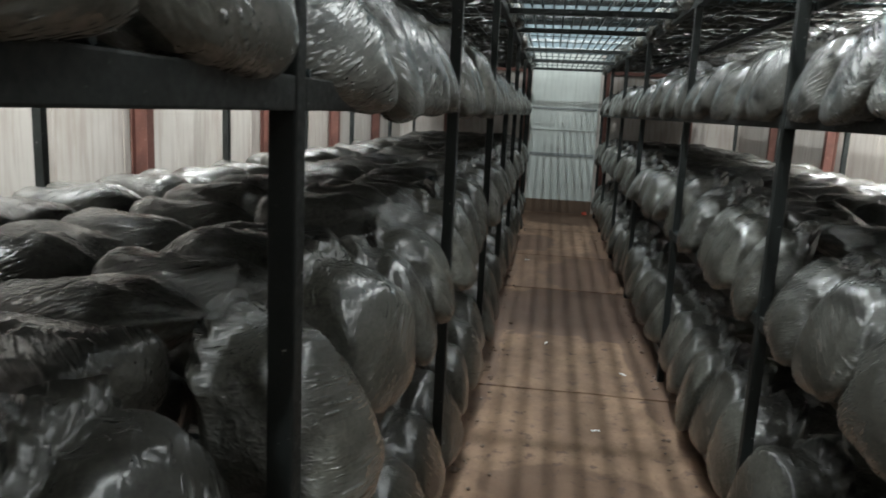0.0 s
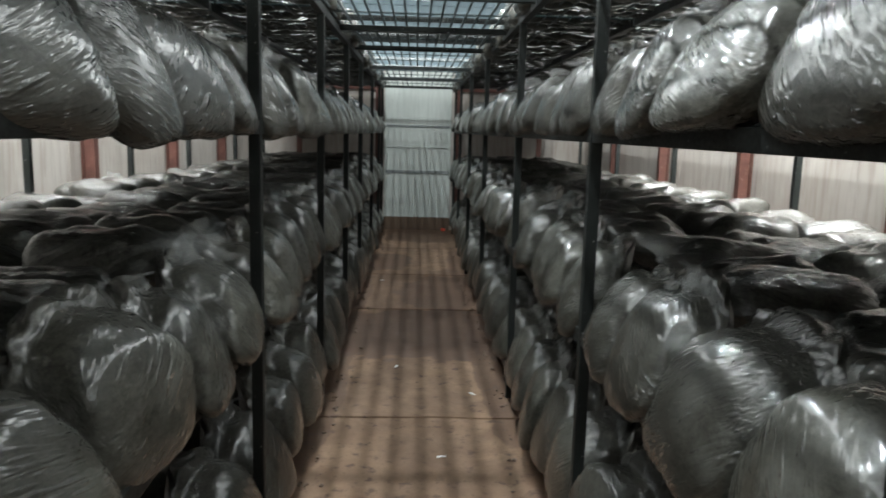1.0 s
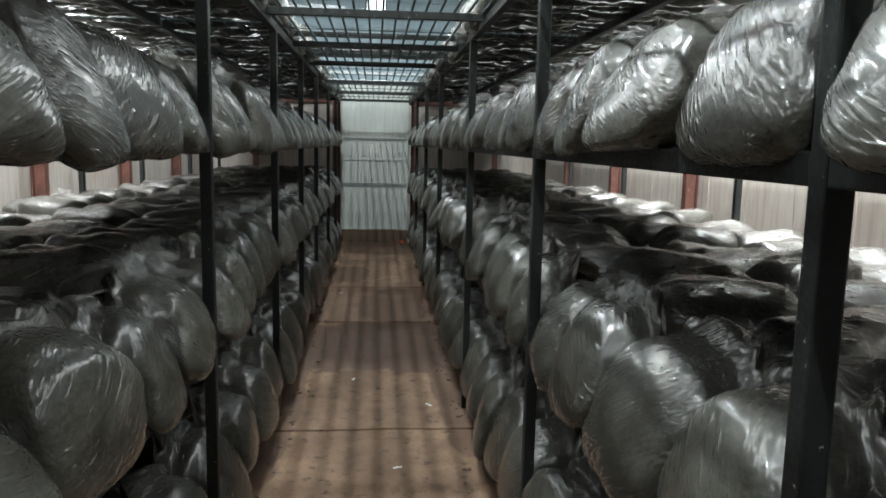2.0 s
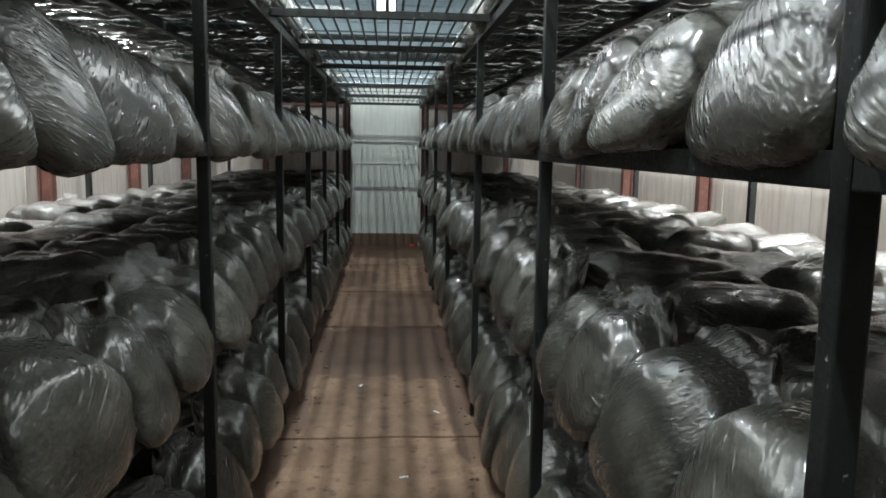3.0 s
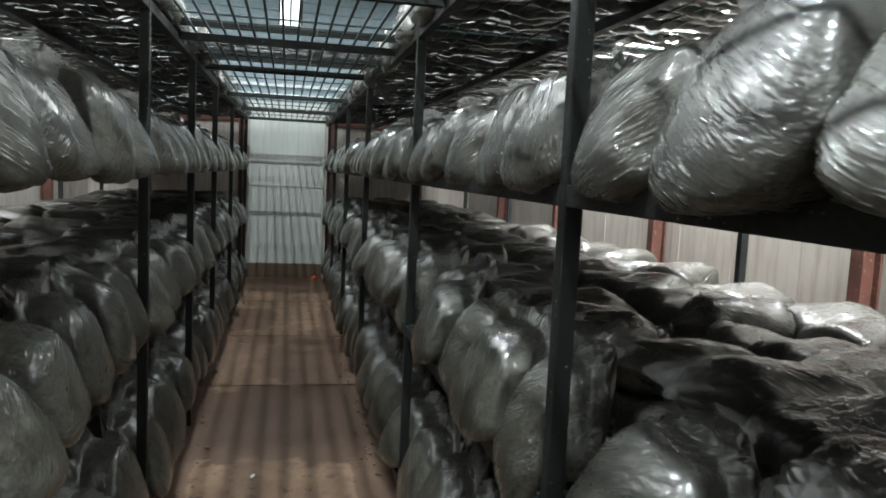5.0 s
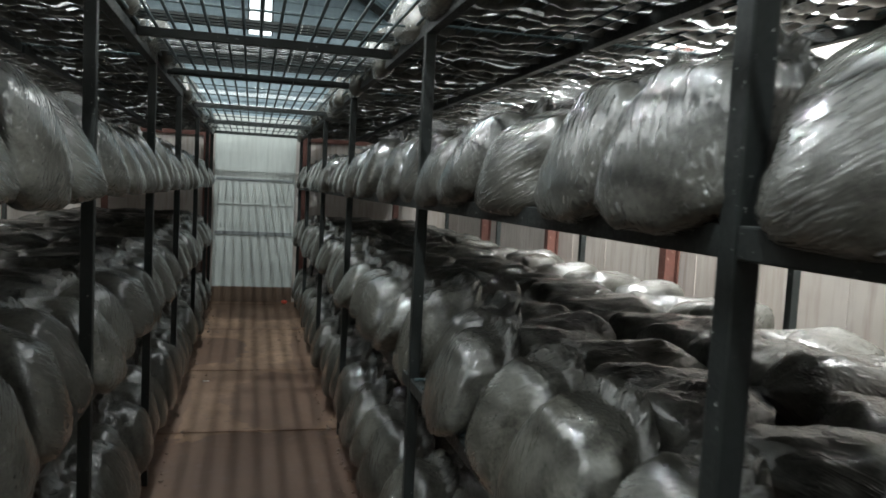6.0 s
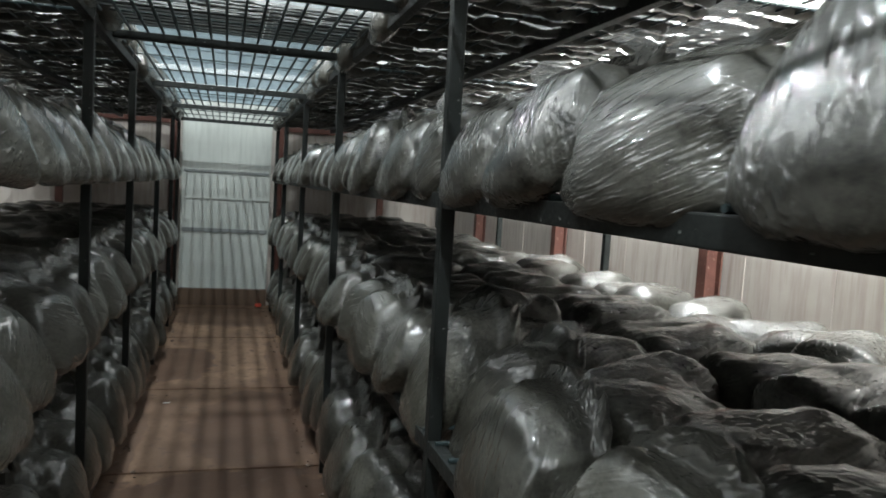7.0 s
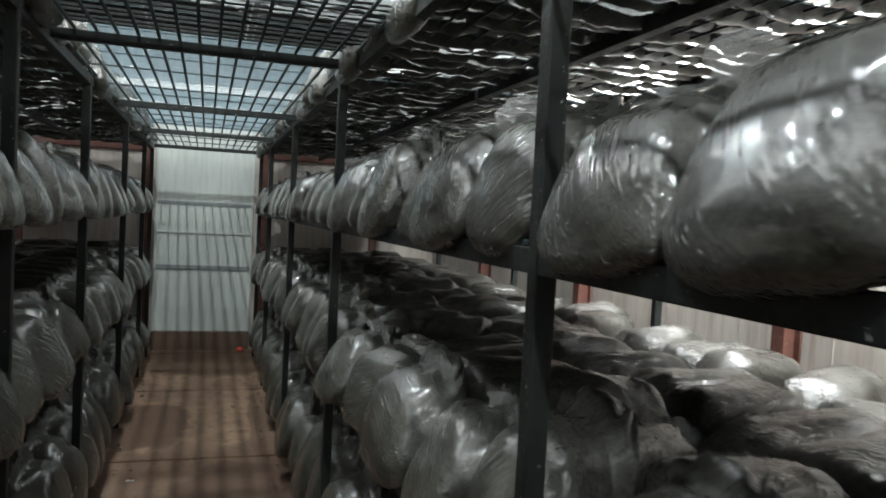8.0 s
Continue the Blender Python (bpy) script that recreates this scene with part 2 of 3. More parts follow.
box(bm, L_WALL, GX0, Y1, Y1 + 0.1, GZ0, GZ1)
box(bm, GX1, R_WALL, Y1, Y1 + 0.1, GZ0, GZ1)
box(bm, L_WALL, R_WALL, Y1, Y1 + 0.1, GZ1, ROOF)
z = DZ1 + 0.05
while z < ROOF - 0.15:
    for x0, x1 in ((L_WALL, R_WALL),) if z + 0.05 < GZ0 or z > GZ1 else ((L_WALL, GX0), (GX1, R_WALL)):
        box(bm, x0, x1, Y1 - 0.022, Y1 + 0.001, z, z + 0.05, 0.008)
    z += 0.13
under_roof(bm)
tagged(part("gable", bm, ROOFING), "ribbed bluish zinc sheet gable over the door", "wall", kind="structure")
bm = bmesh.new()
box(bm, L_WALL, R_WALL, Y0 - 0.1, Y0, 0.0, ROOF)
under_roof(bm)
tagged(part("wall_south", bm, WALL), "plain pale end wall", "wall", kind="structure")
bm = bmesh.new()
box(bm, DX0, DX1, Y1 - 0.06, Y1 + 0.1, 0.0, DZ0 - 0.004)
tagged(part("sill", bm, EARTH), "dark damp sill under the door", "sill", kind="structure")

window = thing("window_1", "small bright two-pane window high over the door", "window", kind="structure")
for x0, x1 in ((GX0, GX0 + 0.02), ((GX0 + GX1) / 2 - 0.012, (GX0 + GX1) / 2 + 0.012), (GX1 - 0.02, GX1)):
    bm = bmesh.new()
    box(bm, x0, x1, Y1 + 0.02, Y1 + 0.06, GZ0, GZ1, 0.003)
    part("window_frame", bm, STEEL, window)
for x0, x1 in ((GX0 + 0.021, (GX0 + GX1) / 2 - 0.013), ((GX0 + GX1) / 2 + 0.013, GX1 - 0.021)):
    bm = bmesh.new()
    box(bm, x0, x1, Y1 + 0.035, Y1 + 0.043, GZ0, GZ1)
    part("pane", bm, DAYLIGHT, window, "bright frosted pane")

# ceiling of corrugated sheet, its ribs across the house
bm = bmesh.new()
prof = []
y = Y0 - 0.1
while y < Y1 + 0.2:
    prof += [(y, 0.0), (y + 0.07, 0.0), (y + 0.09, 0.03), (y + 0.14, 0.03), (y + 0.16, 0.0)]
    y += 0.16
edges = (L_WALL - 0.1, RIDGE_X, R_WALL + 0.1)
rows = [[bm.verts.new((x, py, roof_at(x) + pz + up)) for py, pz in prof] for x, up in [(x, 0.0) for x in edges] + [(x, 0.05) for x in reversed(edges)]]
for a in range(6):
    ra, rb = rows[a], rows[(a + 1) % 6]
    for i in range(len(prof) - 1):
        bm.faces.new((ra[i], ra[i + 1], rb[i + 1], rb[i]))
bmesh.ops.recalc_face_normals(bm, faces=bm.faces)
tagged(part("ceiling", bm, ROOFING), "pitched corrugated zinc roof sheet above the racks", "ceiling", kind="structure")
for i, y in enumerate((-1.2, 1.4, 4.0, 6.6, 9.2, 11.7)):
    for x in (L_WALL, R_WALL):
        bm = bmesh.new()
        ends = (x, RIDGE_X)
        low = [bm.verts.new((p, y + w, roof_at(p) - h)) for p in ends for w, h in ((-0.03, 0.11), (0.03, 0.11), (0.03, 0.008), (-0.03, 0.008))]
        for k in range(4):
            bm.faces.new((low[k], low[(k + 1) % 4], low[4 + (k + 1) % 4], low[4 + k]))
        bm.faces.new(low[:4])
        bm.faces.new(low[4:])
        bmesh.ops.recalc_face_normals(bm, faces=bm.faces)
        tagged(part("rafter", bm, STEEL), "dark steel roof rafter", "beam", "rafters", "structure")
# glowing strips to go with those lamps; the two above the racks are invented
for x, half, y0, y1 in ((2.60, 0.19, -1.8, 7.8), (-2.06, 0.19, -1.8, 7.8), (1.45, 0.26, -2.0, 11.0), (-0.95, 0.26, -2.0, 11.0)):
    bm = bmesh.new()
    box(bm, x - half, x + half, y0, y1, -0.005, 0.005)
    for v in bm.verts:
        v.co.z += roof_at(v.co.x) - 0.02
    tagged(part("skylight", bm, ROOF_GLOW), "unseen translucent roof strip along the house", "skylight", kind="structure")

# red columns against the side walls, and red steel round the door
for x, s in ((R_WALL - 0.012, -1), (L_WALL + 0.012, 1)):
    for y in (0.3, 2.25, 4.2, 6.15, 8.1, 10.05):
        t = thing("steel_column", "red-oxide painted steel column against the wall", "column", "wall columns", at=(x, y, 0))
        bm = bmesh.new()
        box(bm, 0, s * 0.012, -0.04, 0.04, 0.0, EAVE - 0.12, 0.002)
        part("flange", bm, RED, t)
        bm = bmesh.new()
        box(bm, s * 0.0125, s * 0.09, -0.006, 0.006, 0.0, EAVE - 0.12)
        part("web", bm, RED, t)
        bm = bmesh.new()
        box(bm, s * 0.0905, s * 0.102, -0.04, 0.04, 0.0, EAVE - 0.12, 0.002)
        part("flange", bm, RED, t)
for x in (DX0 - 0.10, DX1 + 0.10, L_WALL + 0.75, R_WALL - 0.75):
    bm = bmesh.new()
    box(bm, x - 0.04, x + 0.04, Y1 - 0.05, Y1 - 0.003, 0.0, 2.46, 0.004)
    tagged(part("door_post", bm, RED), "red-oxide steel upright in the end wall", "post", "end wall uprights", "structure")
for x0, x1 in ((L_WALL, DX0 - 0.145), (DX1 + 0.145, R_WALL)):
    bm = bmesh.new()
    box(bm, x0, x1, Y1 - 0.045, Y1 - 0.003, 2.13, 2.20, 0.004)
    tagged(part("girt", bm, RED), "red-oxide steel rail across the end wall", "beam", "end wall rails", "structure")

# door
door = thing("door_1", "closed white railed door, ribs and upper rails imitating mesh shadows", "door", kind="structure")
bm = bmesh.new()
box(bm, DX0, DX1, Y1 + 0.0, Y1 + 0.02, DZ0, 1.60)
# ribs up to 1.58 m imitate the shadow stripes of the overhead wires
x = DX0 + 0.03
while x < DX1 - 0.03:
    box(bm, x, x + 0.022, Y1 - 0.008, Y1 + 0.001, DZ0 + 0.01, 1.58)
    x += 0.073
part("shadow_striped_sheet", bm, DOOR, door)
bm = bmesh.new()
box(bm, DX0, DX1, Y1 - 0.002, Y1 + 0.018, 1.605, DZ1)
part("upper_panel", bm, DOOR, door)
# lowest is a true rail; the upper two imitate shadow lines of the mesh
for z, h in ((0.90, 0.045), (1.28, 0.018), (1.60, 0.030)):
    bm = bmesh.new()
    box(bm, DX0, DX1, Y1 - 0.022, Y1 - 0.009, z - h / 2, z + h / 2, 0.002)
    part("rail", bm, RAIL_SHADE if h > 0.02 else DOOR, door)
for x in (DX0, DX1 - 0.02):
    bm = bmesh.new()
    box(bm, x, x + 0.02, Y1 - 0.026, Y1 - 0.0085, DZ0, DZ1, 0.002)
    part("edge_strip", bm, DOOR, door)

bm = bmesh.new()
bmesh.ops.create_uvsphere(bm, u_segments=10, v_segments=6, radius=0.03)
for v in bm.verts:
    v.co.z = max(v.co.z * 0.9, -0.02) + 0.02
    v.co.x *= 1.4 + 0.2 * noise.noise(v.co * 30)
for x, y, turn in ((0.37, 3.68, 20), (0.12, 5.05, 70), (0.58, 4.55, 130), (-0.10, 7.9, 10)):
    bit = bmesh.new()
    bmesh.ops.create_grid(bit, x_segments=6, y_segments=3, size=0.5)
    for v in bit.verts:
        v.co = Vector((v.co.x * 0.045, v.co.y * 0.016, 0.004 + 0.010 * abs(noise.noise(v.co * 5 + Vector((x, y, 0))))))
    bmesh.ops.solidify(bit, geom=bit.faces[:], thickness=0.0015)
    ob = part("film_scrap", bit, LAMP_BODY, smooth=True)
    ob.matrix_basis = pose(x, y, 0.0, 0, 0, turn)
    tagged(ob, "small pale shred of plastic film on the floor", "litter", "floor litter")
scrap = part("plastic_scrap", bm, RED_PLASTIC, smooth=True)
scrap.location = (0.66, 11.86, 0.0)
tagged(scrap, "small crumpled red plastic scrap on the floor", "litter")


crumbs = random.Random(12)
bm = bmesh.new()
for k in range(280):
    left = crumbs.random() < 0.55
    x = (LX + 0.02 + abs(crumbs.gauss(0, 0.07))) if left else (RX - 0.02 - abs(crumbs.gauss(0, 0.06)))
    y, r = crumbs.uniform(1.8, 11.6), crumbs.uniform(0.004, 0.013) * (1.6 if crumbs.random() < 0.08 else 1.0)
    made = bmesh.ops.create_icosphere(bm, subdivisions=1, radius=r, matrix=pose(x, y, r * 0.45, 0, 0, crumbs.uniform(0, 360)) @ Matrix.Diagonal((1.0, crumbs.uniform(0.6, 1.5), 0.6, 1)))
    for v in made["verts"]:
        v.co += Vector((1, 1, 0.5)) * r * 0.5 * noise.noise(v.co * 90)
tagged(part("soil_crumbs", bm, EARTH), "dark crumbs of soil strewn along the rack feet", "soil", kind="stuff")


# ---- racks ----
BAR_MESH = {}


def sag_strip(bm, x0, x1, y0, y1, z, seed):
    """Film hanging between two shelf bars in small uneven bellies, pale glint streaks set into it."""
    n = int(abs(x1 - x0) / 0.016)
    rows = []
    for i in range(n + 1):
        x = x0 + (x1 - x0) * i / n
        w = noise.noise(Vector((x * 5, seed * 7.3, 0)))
        d = 0.012 + 0.030 * max(0.0, w + 0.35) + 0.010 * noise.noise(Vector((x * 22, seed * 3.1, 5)))
        mid = 0.5 + 0.14 * noise.noise(Vector((x * 14, seed * 2.3, 8)))
        half = 0.10 + 0.22 * abs(noise.noise(Vector((x * 22, seed * 4.1, 2))))
        row = []
        for v in (0, (mid - half) / 2, mid - half, mid + half, (1 + mid + half) / 2, 1):
            row.append(bm.verts.new((x + 0.03 * v, y0 + (y1 - y0) * v, z - d * (1 - (2 * v - 1) ** 2))))
        rows.append(row)
    for i, (a, b) in enumerate(zip(rows, rows[1:])):
        # short runs of the middle strip get the pale material as painted glints
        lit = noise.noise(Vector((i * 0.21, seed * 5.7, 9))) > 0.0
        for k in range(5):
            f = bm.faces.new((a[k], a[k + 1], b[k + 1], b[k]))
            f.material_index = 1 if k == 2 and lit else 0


def rack_bay(side, y0, y1, last):
    """One bay: front and back post, four shelves of rails and cross bars."""
    front, back, s = (RX, R_BACK, 1) if side == "r" else (LX, L_BACK, -1)
    t = thing("rack_bay", "dark green steel rack bay with four shelves of bags", "rack", "rack bays", at=(front, y0, 0))
    depth, run = abs(back - front), y1 - y0
    for x in (0.0, s * depth):
        bm = bmesh.new()
        box(bm, x - 0.019, x + 0.019, -0.019, 0.019, 0.0, 2.19 if x == 0 else 2.1, 0.004)
        part("post", bm, STEEL, t)
    if last:
        bm = bmesh.new()
        box(bm, -0.019, 0.019, run - 0.019, run + 0.019, 0.0, 2.19, 0.004)
        part("post", bm, STEEL, t)
    for i, z in enumerate(DECKS):
        deep = depth if i < 2 else depth - (0.14 if i == 2 else 0.37)
        for x in (0.0, s * deep * 0.5, s * deep):
            bm = bmesh.new()
            box(bm, x - 0.018, x + 0.018, 0.0195, run - 0.0195, z - 0.055, z - 0.012, 0.003)
            part("rail", bm, STEEL, t)
        key = (s, deep)
        if key not in BAR_MESH:
            bm = bmesh.new()
            rod(bm, (-s * 0.01, 0, 0), (s * (deep + 0.01), 0, 0), 0.006)
            BAR_MESH[key] = mesh_of("shelf_bar", bm, WIRE)
        n = int(run / 0.115)
        for k in range(n):
            bar = new("shelf_bar", BAR_MESH[key])
            bar.parent, bar.location = t, (0, (k + 0.5) * run / n, z - 0.006)
        if i == 3:
            bm = bmesh.new()
            rod(bm, (0, 0.02, 0), (0, run - 0.02, 0), 0.0045, 5)
            wire = mesh_of("deck_wire", bm, WIRE)
            for k in range(int(deep / 0.07)):
                ob = new("deck_wire", wire)
                ob.parent, ob.location = t, (s * (0.05 + k * 0.07), 0, z - 0.017)
            bm = bmesh.new()
            for k in range(n - 1):
                sag_strip(bm, s * 0.02, s * deep, (k + 0.5) * run / n + 0.008, (k + 1.5) * run / n - 0.008, z - 0.004, y0 + k)
            film = part("sagging_film", bm, FILM, t, "loose clear film sagging between the bars, with painted glints", True)
            film.data.materials.append(GLINT_FILM)
            film["kind"] = "stuff"
    return t


for side, posts in (("r", R_POSTS), ("l", L_POSTS)):
    for i in range(len(posts) - 1):
        rack_bay(side, posts[i], posts[i + 1], i == len(posts) - 2)

# wire mesh over the aisle, a panel to each bay
MESH_Z = 2.165
BARS = [-2.35, -0.6, 1.15, 2.85, 3.95, 5.15, 6.27, 8.10, 9.75, 11.40]
bm = bmesh.new()
rod(bm, (LX, 0, 0.019), (RX, 0, 0.019), 0.0045, 6)
CROSS_WIRE = mesh_of("cross_wire", bm, WIRE)
bm = bmesh.new()
box(bm, LX - 0.02, RX + 0.02, -0.011, 0.011, -0.006, 0.006)
SLAT = mesh_of("slat", bm, STEEL)
for y0, y1 in zip(BARS, BARS[1:]):
    t = thing("mesh_panel", "dark welded wire mesh panel bridging the aisle overhead", "wire mesh", "mesh panels", at=(0, y0, MESH_Z))
    bm = bmesh.new()
    box(bm, LX + 0.024, RX - 0.024, -0.018, 0.018, -0.032, 0.004, 0.003)
    part("cross_bar", bm, STEEL, t)
    bm = bmesh.new()
    rod(bm, (0, 0.0, 0.010), (0, y1 - y0, 0.010), 0.0062, 6)
    wire = mesh_of("long_wire", bm, WIRE)
    x = LX + 0.03
    while x < RX - 0.01:
        ob = new("long_wire", wire)
        ob.parent, ob.location = t, (x, 0, 0.0015 * math.sin(x * 40))
        x += 0.068
    if 5.0 < y0 < 6.0 or 3.9 < y0 < 4.5:
        for k in range(15 if y0 > 5 else 3):
            ob = new("slat", SLAT)
            ob.parent, ob.location = t, (0, y1 - y0 - 0.05 - k * 0.047, 0.032 + 0.003 * (k % 3))
    y = 0.20
    while y < y1 - y0 - 0.1:
        ob = new("cross_wire", CROSS_WIRE)
        ob.parent, ob.location = t, (0, y, 0)
        y += 0.56
bm = bmesh.new()
box(bm, LX + 0.024, RX - 0.024, BARS[-1] - 0.018, BARS[-1] + 0.018, MESH_Z - 0.032, MESH_Z + 0.004, 0.003)
tagged(part("cross_bar", bm, STEEL), "dark steel bar at the end of the mesh", "bar")

for y0, y1, x0, x1 in ((5.42, 5.82, -0.22, 0.76), (7.42, 7.66, -0.20, 0.72), (8.25, 8.50, -0.24, 0.70), (9.95, 10.3, -0.2, 0.7), (4.05, 4.2, -0.25, 0.1)):
    bm = bmesh.new()
    nx, ny = 44, 12
    grid = []
    for i in range(nx + 1):
        row = []
        for k in range(ny + 1):
            q = Vector((x0 + (x1 - x0) * i / nx, y0 + (y1 - y0) * k / ny, 0))
            edge = 0.03 * noise.noise(Vector((q.x * 7, k // 6, y0)))
            up = 0.014 * abs(noise.noise(q * 9)) + 0.012 * abs(noise.noise(q * 24))
            row.append(bm.verts.new((q.x, q.y + edge, MESH_Z + 0.026 + up)))
        grid.append(row)
    for a, b in zip(grid, grid[1:]):
        for k in range(ny):
            bm.faces.new((a[k], b[k], b[k + 1], a[k + 1]))
    bmesh.ops.solidify(bm, geom=bm.faces[:], thickness=0.001)
    tagged(part("film_sheet", bm, THIN, smooth=True), "crumpled strip of clear film lying on the wire mesh", "plastic film", "film strips")

for y, _ in BULBS:
    t = thing("bulb_lamp", "lit white bulb hung from the roof above the mesh", "lamp", "bulb lamps", at=(BULB_X, y, BULB_Z))
    bm = bmesh.new()
    rod(bm, (0, 0, 0.0), (0, 0, 0.07), 0.022, 12)
    part("holder", bm, LAMP_BODY, t)
    bm = bmesh.new()
    bmesh.ops.create_uvsphere(bm, u_segments=14, v_segments=9, radius=0.036)
    for v in bm.verts:
        v.co.z = v.co.z * 1.15 - 0.04
    part("bulb", bm, BULB, t, "glowing white bulb", True)
    bm = bmesh.new()
    rod(bm, (0, 0, 0.07), (0, 0, ROOF - BULB_Z - 0.08), 0.004)
    part("cord", bm, WIRE, t)


# ---- bags ----
def pull(q, slope):
    """Place on the film measured across and (shortened) along the way it is pulled, slope radians off upright."""
    c, s = math.cos(slope), math.sin(slope)
    ahead = c * q.z + s * q.y + 0.45 * q.x
    return ((c * q.y - s * q.z) / 0.15, (q.x - 0.45 * q.z) / 0.15, ahead / 0.15 * 0.24)


def bag_shape(seed, around, along, crisp=1.0):
    """A filled film bag: blunt foot towards -x, fullest low down where it slumps over the rail, gathered to a tied neck at the top behind."""
    rng = random.Random(seed)
    off = Vector((rng.uniform(-50, 50), rng.uniform(-50, 50), rng.uniform(-50, 50)))
    long, wide, tall = rng.uniform(0.38, 0.44), rng.uniform(0.138, 0.156), rng.uniform(0.275, 0.315)
    folds, phase = rng.randint(9, 14), rng.uniform(0, 6.28)
    sag, slim, nose = rng.uniform(*((0.010, 0.030), (0.070, 0.100), (0.035, 0.065), (0.035, 0.065))[seed % 4]), rng.uniform(0.10, 0.34) + (0.05 if seed % 4 == 1 else 0.0), rng.uniform(0.13, 0.22)
    skew, lean, twist = rng.uniform(-0.05, 0.05), rng.uniform(0.16, 0.34), rng.choice((-1, 1)) * rng.uniform(0.3, 1.15)
    low, flat = rng.uniform(0.52, 0.66), rng.uniform(0.54, 0.74)
    bm = bmesh.new()
    film = bm.verts.layers.float_vector.new("film")
    rings = []
    for i in range(along + 1):
        u = i / along
        u = u ** 1.5 if u < 0.5 else u - (0.5 - 0.5 ** 1.5) * (1 - u) * 2
        if u < nose:
            p = max(0.0, 1 - (1 - u / nose) ** 2.8) ** 0.46
        elif u < 0.58:
            p = 1.0
        else:
            p = 1.0 - 0.89 * ((u - 0.58) / 0.42) ** 1.25
        back = max(0.0, (u - 0.45) / 0.55) ** 1.2
        ring = []
        for k in range(around):
            a = 2 * math.pi * k / around
            cy, cz = math.cos(a), math.sin(a)
            gather = 0.006 + crisp * 0.22 * max(0.0, (u - 0.36) / 0.64) ** 1.2
            wob = math.sin(folds * a + phase + 4 * u + 2.5 * noise.noise(Vector((a, u * 2, 3)) + off))
            r = p * (1 + gather * wob)
            y = wide * r * math.copysign(abs(cy) ** flat, cy)
            z = tall / 2 * r * math.copysign(abs(cz) ** (flat if cz > 0 else low), cz)
            y *= 1 - slim * max(0.0, z / tall + 0.15) * (1.4 if u < 0.5 else 0.5)
            q = Vector((u * long, y, z))
            q += Vector((0.6, 1, 1)) * 0.019 * noise.noise(q * 6 + off) * (0.35 + 0.65 * p)
            q += Vector((0.5, 1, 0.8)) * 0.008 * crisp * noise.noise(q * 15 + off) * p
            fold = 1 - abs(noise.noise(Vector((q.x * 9 + q.z * 7, q.y * 15, q.z * 9)) + off)) * 4
            q += Vector((-0.5, cy, cz)) * 0.005 * crisp * max(0.0, fold) * p
            q.x += lean * (z + 0.18 * tall) * (1 - min(1.0, u * 1.3))
            q.x -= 0.30 * long * back
            q.y += skew * (u - 0.3)
            q.z += tall / 2 + 0.56 * tall * back
            over = min(1.0, max(0.0, (0.16 - q.x) / 0.12))
            q.z -= sag * over * over * (3 - 2 * over)
            if q.x > 0.10:
                q.z = max(q.z, 0.004 - sag * over * over + 0.006 * noise.noise(q * 20 + off))
            v = bm.verts.new((q.x - 0.120, q.y, q.z))
            v[film] = pull(q, twist)
            ring.append(v)
        rings.append(ring)
    for ra, rb in zip(rings, rings[1:]):
        for k in range(around):
            bm.faces.new((ra[k], ra[(k + 1) % around], rb[(k + 1) % around], rb[k]))
    tip = sum((v.co for v in rings[-1]), Vector()) / around
    bm.faces.new(rings[-1])
    bmesh.ops.remove_doubles(bm, verts=rings[0], dist=0.004)
    bmesh.ops.recalc_face_normals(bm, faces=bm.faces)
    return bm, tip


